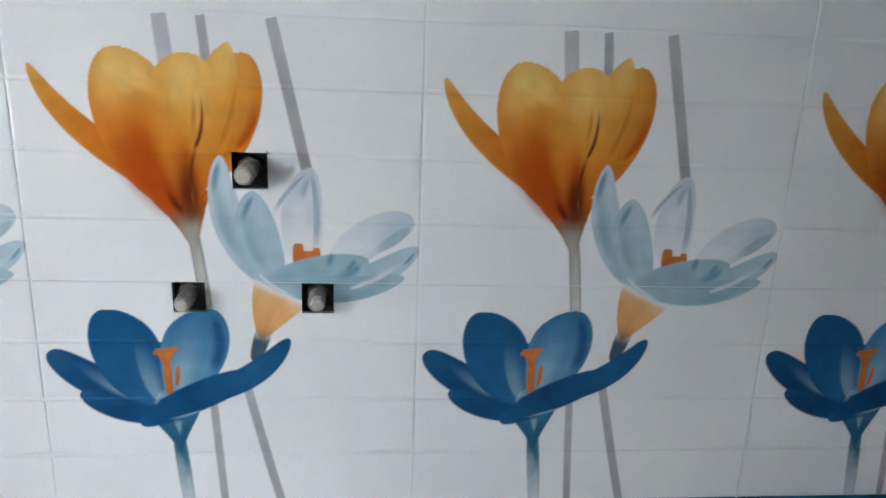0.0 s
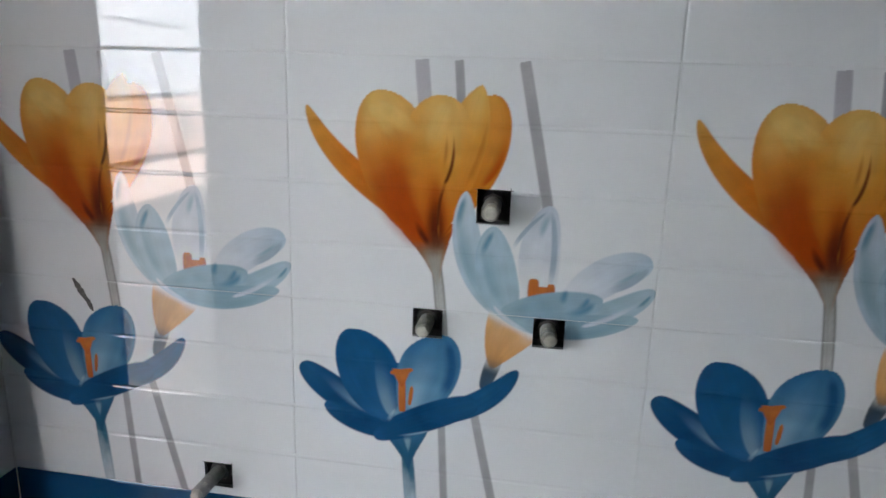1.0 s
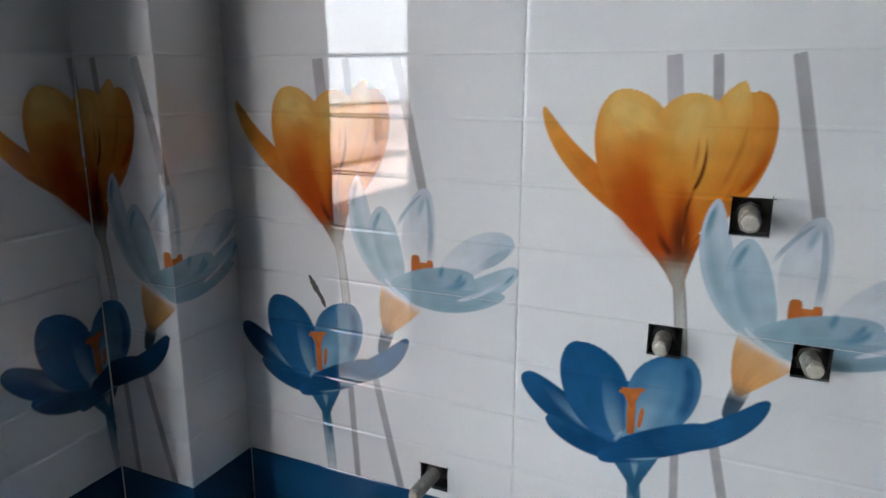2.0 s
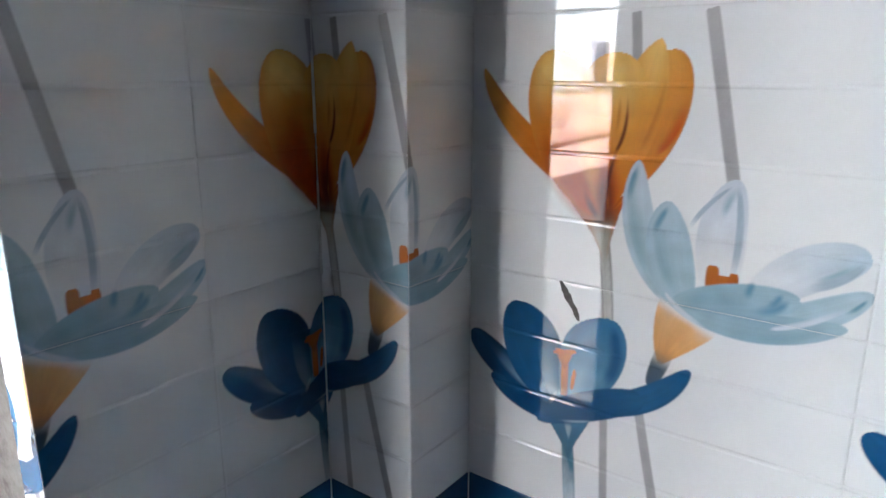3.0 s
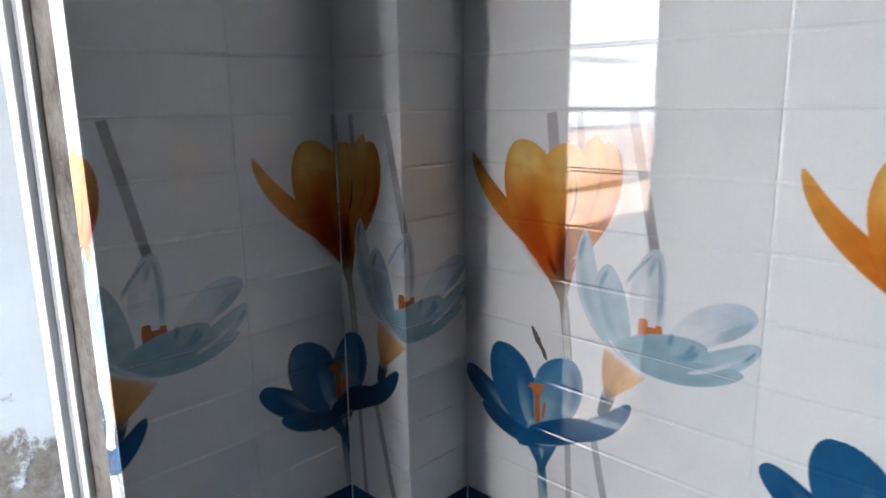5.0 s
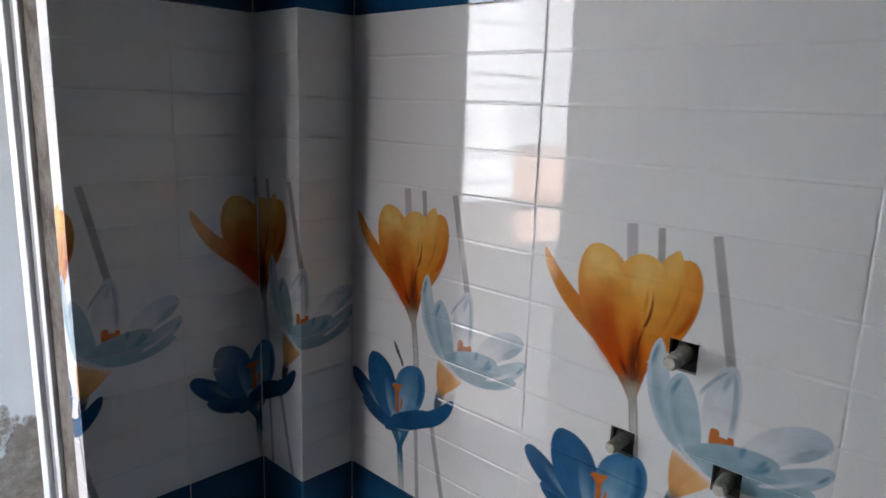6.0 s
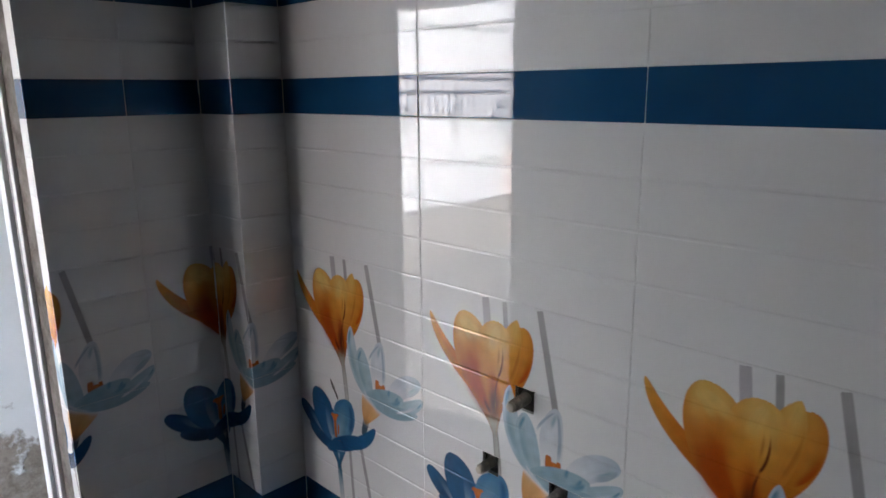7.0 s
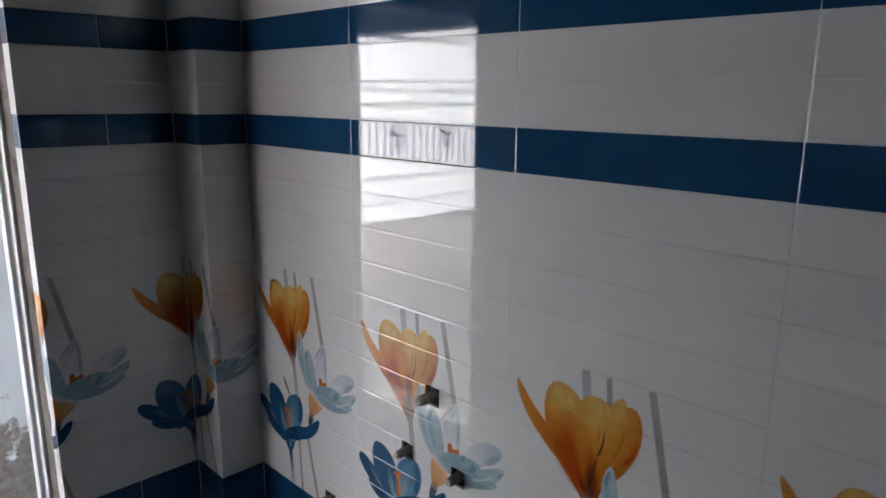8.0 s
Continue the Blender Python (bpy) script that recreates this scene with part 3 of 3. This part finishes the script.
def column(wall, put, w, u0, holes=None, skip=()):
    """All rows of one column of tiles. put(z): the pose of a tile whose foot is at z."""
    holes = holes or {}
    made = {}
    for k, z in enumerate(ROWS_Z):
        kind = ("blue", "blue", "blue", "flower", "flower", "white", "banded", "white", "white")[k]
        made[k] = lay_tile(wall, kind, put(z), w, TILE_H, u0 if kind == "flower" else 0.0, k - 3 if kind == "flower" else 0, holes.get(k, ()))
    return made


# ---- the large structure ----
def sheet_with_pockets(x0, x1, z0, z1, y, pockets, deep, thick):
    """A wall slab facing -y with square pockets broken into it."""
    bm = bmesh.new()
    xs = sorted({x0, x1, *[p[0] for p in pockets], *[p[1] for p in pockets]})
    zs = sorted({z0, z1, *[p[2] for p in pockets], *[p[3] for p in pockets]})
    inside = lambda cx, cz: any(p[0] < cx < p[1] and p[2] < cz < p[3] for p in pockets)
    for i in range(len(xs) - 1):
        for j in range(len(zs) - 1):
            cx, cz = (xs[i] + xs[i + 1]) / 2, (zs[j] + zs[j + 1]) / 2
            yy = y + deep if inside(cx, cz) else y
            f = bm.faces.new([bm.verts.new(c) for c in ((xs[i], yy, zs[j]), (xs[i + 1], yy, zs[j]), (xs[i + 1], yy, zs[j + 1]), (xs[i], yy, zs[j + 1]))])
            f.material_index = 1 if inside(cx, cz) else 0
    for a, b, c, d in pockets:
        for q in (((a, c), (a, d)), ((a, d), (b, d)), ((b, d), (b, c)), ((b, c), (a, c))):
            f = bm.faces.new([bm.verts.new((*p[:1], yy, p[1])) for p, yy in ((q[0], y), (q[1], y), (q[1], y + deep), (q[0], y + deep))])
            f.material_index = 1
    box(bm, x0, x1, y + deep + 0.002, y + thick, z0, z1)
    return bm


HOLES = [(0.234, 0.274, 0.4165, 0.4584), (0.159, 0.197, 0.266, 0.3036), (0.310, 0.348, 0.266, 0.3036), (-0.137, -0.095, 0.012, 0.0496)]
POCKETS = [(a, b, DADO + c, DADO + d) for a, b, c, d in HOLES]
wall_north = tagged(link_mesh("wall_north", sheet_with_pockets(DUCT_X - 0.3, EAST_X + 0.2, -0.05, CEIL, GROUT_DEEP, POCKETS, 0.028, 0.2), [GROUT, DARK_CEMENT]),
                    "bathroom wall of glossy white tiles printed with large crocuses", "wall", kind="structure")
bm = box(bmesh.new(), DUCT_X - 0.35, DUCT_X - GROUT_DEEP, -DUCT_D + GROUT_DEEP, 0.001, -0.05, CEIL)
wall_duct = tagged(link_mesh("wall_duct", bm, GROUT), "boxed-in pipe duct in the corner, tiled with cut crocus tiles", "wall", kind="structure")
bm = bmesh.new()
box(bm, REVEAL_X, WEST_X - GROUT_DEEP, JAMB_Y + GROUT_DEEP, -DUCT_D + 0.05, -0.05, CEIL)
done = len(bm.faces)
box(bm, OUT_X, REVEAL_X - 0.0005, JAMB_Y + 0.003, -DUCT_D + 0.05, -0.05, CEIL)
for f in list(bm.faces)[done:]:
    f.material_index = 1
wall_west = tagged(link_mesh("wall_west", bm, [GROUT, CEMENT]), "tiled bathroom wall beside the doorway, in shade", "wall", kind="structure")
bm = bmesh.new()
box(bm, OUT_X, WEST_X - GROUT_DEEP, SOUTH_Y - 0.2, JAMB_FAR, -0.05, CEIL)
box(bm, OUT_X, WEST_X - GROUT_DEEP, JAMB_FAR, JAMB_Y + GROUT_DEEP, LINTEL + 0.03, CEIL)
tagged(link_mesh("wall_west_lintel", bm, [PLASTER]), "plastered wall over and past the doorway", "wall", kind="structure")
# Both unseen walls are kept grey to cut the light bounced inside.
bm = box(bmesh.new(), EAST_X, EAST_X + 0.2, SOUTH_Y - 0.2, GROUT_DEEP, -0.05, CEIL)
tagged(link_mesh("wall_east", bm, SLAB), "unseen grey end wall that cuts bounced light", "wall", kind="structure")
bm = box(bmesh.new(), OUT_X + 0.2, EAST_X, SOUTH_Y - 0.2, SOUTH_Y, -0.05, CEIL)
tagged(link_mesh("wall_south", bm, SLAB), "unseen grey wall across from the pipes, cuts bounced light", "wall", kind="structure")
bm = box(bmesh.new(), WEST_X, EAST_X, SOUTH_Y, 0.0, -0.05, 0.0)
tagged(link_mesh("floor", bm, FLOOR), "pale grey bathroom floor", "floor", kind="structure")
# Ceiling out of view, its grey chosen to weaken bounce from above.
bm = box(bmesh.new(), OUT_X, EAST_X + 0.2, SOUTH_Y - 0.2, 0.2, CEIL, CEIL + 0.15)
tagged(link_mesh("ceiling", bm, SLAB), "unseen grey ceiling slab that weakens bounced light", "ceiling", kind="structure")
bm = box(bmesh.new(), -400, 400, -400, 400, -0.30, -0.12)
tagged(link_mesh("ground", bm, EARTH), "dry bare ground outside the doorway", "ground", kind="structure")


# ---- outside the doorway: a covered passage, then the open yard ----
HALL_X, HALL_Z = -1.95, 2.70
bm = box(bmesh.new(), HALL_X - 0.2, HALL_X, -1.55, 3.0, -0.12, HALL_Z)
wall_hall = tagged(link_mesh("wall_hall", bm, PATCHED), "white plastered passage wall with bare cement low down", "wall", kind="structure")
bm = box(bmesh.new(), HALL_X - 0.2, OUT_X, -1.75, 3.0, HALL_Z, HALL_Z + 0.15)
tagged(link_mesh("ceiling_hall", bm, PLASTER), "white plastered slab over the passage", "ceiling", kind="structure")
bm = box(bmesh.new(), HALL_X - 0.2, OUT_X, -1.75, -1.58, 2.12, HALL_Z - 0.002, 0.004)
tagged(link_mesh("wall_beam", bm, PLASTER), "plastered beam over the open end of the passage", "wall", kind="structure")
bm = box(bmesh.new(), HALL_X, OUT_X, -1.75, 3.0, -0.12, -0.02)
tagged(link_mesh("floor_hall", bm, DARK_FLOOR), "dusty dark cement floor of the passage", "floor", kind="structure")
bm = box(bmesh.new(), HALL_X, OUT_X, 2.8, 3.0, -0.02, HALL_Z)
tagged(link_mesh("wall_hall_end", bm, PLASTER), "white plastered end wall of the passage", "wall", kind="structure")
bm = box(bmesh.new(), OUT_X, OUT_X + 0.15, 0.2, 3.0, -0.12, HALL_Z)
tagged(link_mesh("wall_hall_inner", bm, PLASTER), "white plastered inner wall of the passage", "wall", kind="structure")

# a corrugated white gate with rails and small diamonds, seen only as a reflection
gate = tagged(new("steel_gate"), "white corrugated steel gate with grey diamond ornaments", "gate")
gate.matrix_world = pose(-4.2, -1.6, 0.48)
part("sheet", box(bmesh.new(), -0.03, 0.0, -3.75, 0.0, 0.0, 2.9), GATE_SHEET, gate, "sheet coloured dark for the shade between ribs")
rib = part("rib", box(bmesh.new(), 0.0, 0.02, -0.038, 0.038, 0.02, 2.88, 0.005), GATE, gate)
rib.location.y = -0.07
for k in range(1, 37):
    r = new("rib", rib.data)
    r.parent, r.location = gate, (0, -0.07 - 0.1 * k, 0)
for z in (0.24, 0.50, 1.24, 1.38, 1.89):
    part("rail", box(bmesh.new(), 0.036, 0.06, -3.75, 0.0, z - 0.010, z + 0.010, 0.003), GATE_GREY, gate, "thin grey rail")
for k in range(5):
    bm = bmesh.new()
    for w, h, o in ((0.13, 0.09, 0.03), (0.05, 0.10, -0.10), (0.05, 0.05, 0.14)):
        v = [bm.verts.new((x, y, z + o)) for x in (0.04, 0.055) for y, z in ((-w, 0), (0, -h), (w, 0), (0, h))]
        for q in ((0, 1, 2, 3), (7, 6, 5, 4), (0, 4, 5, 1), (1, 5, 6, 2), (2, 6, 7, 3), (3, 7, 4, 0)):
            bm.faces.new([v[i] for i in q])
    part("diamond_ornament", bm, GATE_GREY, gate, "grey diamond ornament").location = (0, -0.80 - 0.71 * k, 0.94)
for y in (0.03,):
    part("gate_post", box(bmesh.new(), -0.10, 0.08, y - 0.07, y + 0.07, -0.74, 3.1, 0.01), GATE, gate)
bm = box(bmesh.new(), -4.35, -4.12, -5.35, -1.0, -0.12, 0.46, 0.01)
tagged(link_mesh("wall_plinth", bm, DARK_CEMENT), "low dark cement plinth wall under the gate", "wall", kind="structure")

house = tagged(new("peach_house"), "peach painted low house with a brown shuttered window", "house")
house.matrix_world = pose(-4.28, -5.32, -0.12)
part("wall", box(bmesh.new(), -3.0, 0.0, -9.0, -0.1, 0.0, 1.15, 0.01), PEACH, house)
part("parapet", box(bmesh.new(), -3.0, 0.06, -9.0, -3.8, 1.16, 1.85, 0.01), PEACH, house)
part("ledge", box(bmesh.new(), -0.02, 0.12, -9.0, -0.1, 0.50, 0.62, 0.01), BROWN, house, "brown ledge")
for y in (-2.2, -4.9):
    w = part("window", box(bmesh.new(), 0.005, 0.05, y - 0.45, y + 0.45, 0.70, 1.06, 0.006), FRAME_GREY, house, "grey window frame")
    part("shutter", box(bmesh.new(), 0.055, 0.075, y - 0.40, y + 0.40, 0.74, 1.02, 0.004), BROWN, w, "brown shutter")

fence = tagged(new("steel_fence"), "white corrugated steel fence over the low peach wall", "fence")
fence.matrix_world = pose(-4.24, -5.36, 1.05)
part("sheet", box(bmesh.new(), -0.03, 0.0, -3.30, 0.0, 0.0, 1.7), GATE_SHEET, fence, "sheet coloured dark for the shade between ribs")
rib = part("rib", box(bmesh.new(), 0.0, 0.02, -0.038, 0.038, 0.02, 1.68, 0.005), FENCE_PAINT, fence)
rib.location.y = -0.07
for k in range(1, 32):
    r = new("rib", rib.data)
    r.parent, r.location = fence, (0, -0.07 - 0.1 * k, 0)
part("rail", box(bmesh.new(), 0.036, 0.06, -3.30, 0.0, 0.80, 0.825, 0.003), GATE_GREY, fence, "thin grey rail")
# An added building; its sunlit white face bounces daylight into the doorway.
tower = tagged(new("bounce_building"), "tall white building added to bounce daylight at the doorway", "house")
tower.matrix_world = pose(-6.6, -12.5, -0.12)
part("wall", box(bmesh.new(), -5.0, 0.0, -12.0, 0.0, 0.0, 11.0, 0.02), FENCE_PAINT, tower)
part("roof", box(bmesh.new(), -5.2, 0.25, -12.2, 0.2, 11.01, 11.35, 0.02), SLAB, tower, "grey roof slab")
for z in (4.4, 7.8):
    for y in (-2.2, -5.2, -8.2):
        w = part("window", box(bmesh.new(), 0.004, 0.08, y - 0.6, y + 0.6, z - 0.7, z + 0.7, 0.01), FRAME_GREY, tower, "grey window frame")
        part("shutter", box(bmesh.new(), 0.084, 0.12, y - 0.5, y + 0.5, z - 0.6, z + 0.6, 0.008), BROWN, w, "brown shutter")

# ---- door frame ----
door_frame = tagged(new("door_frame"), "white painted door frame with grey rebate in the bare doorway", "door frame", kind="structure")
for side, y in ((-1, JAMB_Y), (1, JAMB_FAR)):
    for name, xa, xb, dy, mat in (("stop", -0.735, -0.712, 0.006, FRAME_WHITE), ("rebate", -0.766, -0.735, 0.003, FRAME_GREY), ("jamb", -0.806, -0.766, 0.013, FRAME_WHITE)):
        ya, yb = sorted((y - side * 0.004, y + side * dy))
        part(name, box(bmesh.new(), xa, xb, ya, yb, -0.05, LINTEL + 0.03, 0.0025), mat, door_frame)
for name, xa, xb, dz, mat in (("head_stop", -0.735, -0.712, 0.03, FRAME_WHITE), ("head", -0.806, -0.766, 0.04, FRAME_WHITE)):
    part(name, box(bmesh.new(), xa, xb, JAMB_FAR, JAMB_Y, LINTEL + 0.03 - dz, LINTEL + 0.031, 0.0025), mat, door_frame)

# ---- pipes in the wall ----
# how far each sticks out, its lean, and the radius of its end
PIPE_ENDS = [(0.043, 2, 1, 0.0118), (0.034, 1, 1, 0.0105), (0.031, 4, 0, 0.0110), (0.055, -4, 2, 0.0105)]
for (a, b, c, d), (out, lean, dip, r) in zip(HOLES, PIPE_ENDS):
    cx, cz = (a + b) / 2 - 0.002, DADO + (c + d) / 2 + 0.001
    long_one = out > 0.04
    pipe = tagged(new("water_pipe"), "long grey pipe end with a cream stopper in a sawn tile" if long_one else "short grey pipe end capped with cream plastic in a sawn tile",
                  "pipe", "pipe ends in the tiled wall")
    pipe.matrix_world = pose(cx, 0.02, cz, dip, 0, lean)
    bm = rod(bmesh.new(), (0, 0.028, 0), (0, -0.012, 0), 0.0155, 0.0145, 8)
    part("socket", bm, SOCKET, pipe, "dark dirty pipe socket")
    bm = rod(bmesh.new(), (0, -0.005, 0), (0, -0.02 - out + 0.008, 0), r * 0.92, r * 0.92, 18)
    bmesh.ops.bevel(bm, geom=[e for e in bm.edges if len({round(v.co.y, 4) for v in e.verts}) == 1], offset=0.0008, segments=2, affect="EDGES")
    part("pipe", bm, PIPE, pipe, smooth=False)
    bm = rod(bmesh.new(), (0, -0.02 - out + 0.024, 0), (0.001, -0.02 - out, 0.001), r * 1.05, r * 0.72, 6)
    bmesh.ops.bevel(bm, geom=bm.edges[:], offset=0.0012, segments=2, affect="EDGES")
    part("cap", bm, CAP, pipe, "cream plastic stopper")

# ---- tiles ----
for c in range(9):
    x0 = DUCT_X if c == 0 else (c - 1) * TILE_W
    x1 = c * TILE_W
    u0 = x0 - (c - 1) * TILE_W
    holes = {}
    if c == 1:
        a, b, d, e = HOLES[0]
        holes = {4: ((a, b, d - TILE_H, e - TILE_H),), 3: (HOLES[1], HOLES[2])}
    if c == 0:
        a, b, d, e = HOLES[3]
        holes = {3: ((a - x0, b - x0, d, e),)}
    made = column(wall_north, lambda z: pose(x0, 0, z), x1 - x0, u0, holes)
    if c == 0:
        bm = bmesh.new()
        # a long flake with ragged sides, broken in two
        for (ax, az), (bx, bz), wide, lift in (((-288, 260), (-297, 280), 3.4, 0.0002), ((-295, 273), (-314, 305), 4.6, 0.00023)):
            last = None
            for i in range(13):
                f = i / 12
                half = wide * math.sin(math.pi * (0.06 + 0.88 * f)) ** 0.6 * random.uniform(0.7, 1.1)
                cx, cz = ax + (bx - ax) * f + random.uniform(-0.4, 0.4), az + (bz - az) * f
                pair = [bm.verts.new((cx / 1000 - x0 + o * half / 1000, -lift, cz / 1000 + o * half / 2500)) for o in (-1, 1)]
                if last:
                    bm.faces.new((last[0], last[1], pair[1], pair[0]))
                last = pair
        part("chip", bm, CHIP, made[3], "dark chip in the glaze")
    for k, hs in holes.items():
        for a, b, d, e in hs:
            bm = bmesh.new()
            for xa, xb, za, zb in ((a - 0.003, a - 0.0002, e - 0.0008, e), (b + 0.0002, b + 0.003, e - 0.0008, e), (b - 0.0008, b, e + 0.0002, e + 0.003)):
                if zb < TILE_H - 0.001:
                    box(bm, xa, xb, -0.00012, 0.001, za, zb)
            if bm.faces:
                part("saw_cut", bm, CHIP, made[k], "dark overrun of the saw cut")
            else:
                bm.free()
# duct: the tile that runs round it is cut at both corners
U_L = -2 * TILE_W + 0.016      # unrolled start of that column
U_M = -3 * TILE_W + 0.019
SAWN = 0.005                   # lost at the saw cut in the inner corner
column(wall_duct, lambda z: pose(DUCT_X, -DUCT_D, z, 0, 0, 90), DUCT_D, S_EDGE - U_L)
column(wall_duct, lambda z: pose(WEST_X, -DUCT_D, z), DUCT_W, S_DUCT - U_L)
column(wall_west, lambda z: pose(WEST_X, -DUCT_D + U_L - S_DUCT + SAWN, z, 0, 0, 90), S_DUCT - U_L - SAWN, 0.0)
column(wall_west, lambda z: pose(WEST_X, JAMB_Y, z, 0, 0, 90), U_L - S_JAMB + SAWN, S_JAMB - U_M - SAWN)
column(wall_west, lambda z: pose(REVEAL_X, JAMB_Y, z), WEST_X - REVEAL_X, S_REVEAL - U_M - SAWN)
# dabs of white grout left in the corner of the duct
bm = bmesh.new()
z = 0.78
while z < 2.2:
    ln = random.uniform(0.02, 0.16)
    r = random.uniform(0.0012, 0.0022)
    rod(bm, (WEST_X + 0.0008, -DUCT_D - 0.0008, z), (WEST_X + 0.0008, -DUCT_D - 0.0008, z + ln), r, r * 0.8, 6)
    z += ln + random.uniform(0.01, 0.07)
tagged(link_mesh("trim", bm, PLASTER, smooth=True), "uneven line of white grout in the duct corner", "grout", kind="structure")
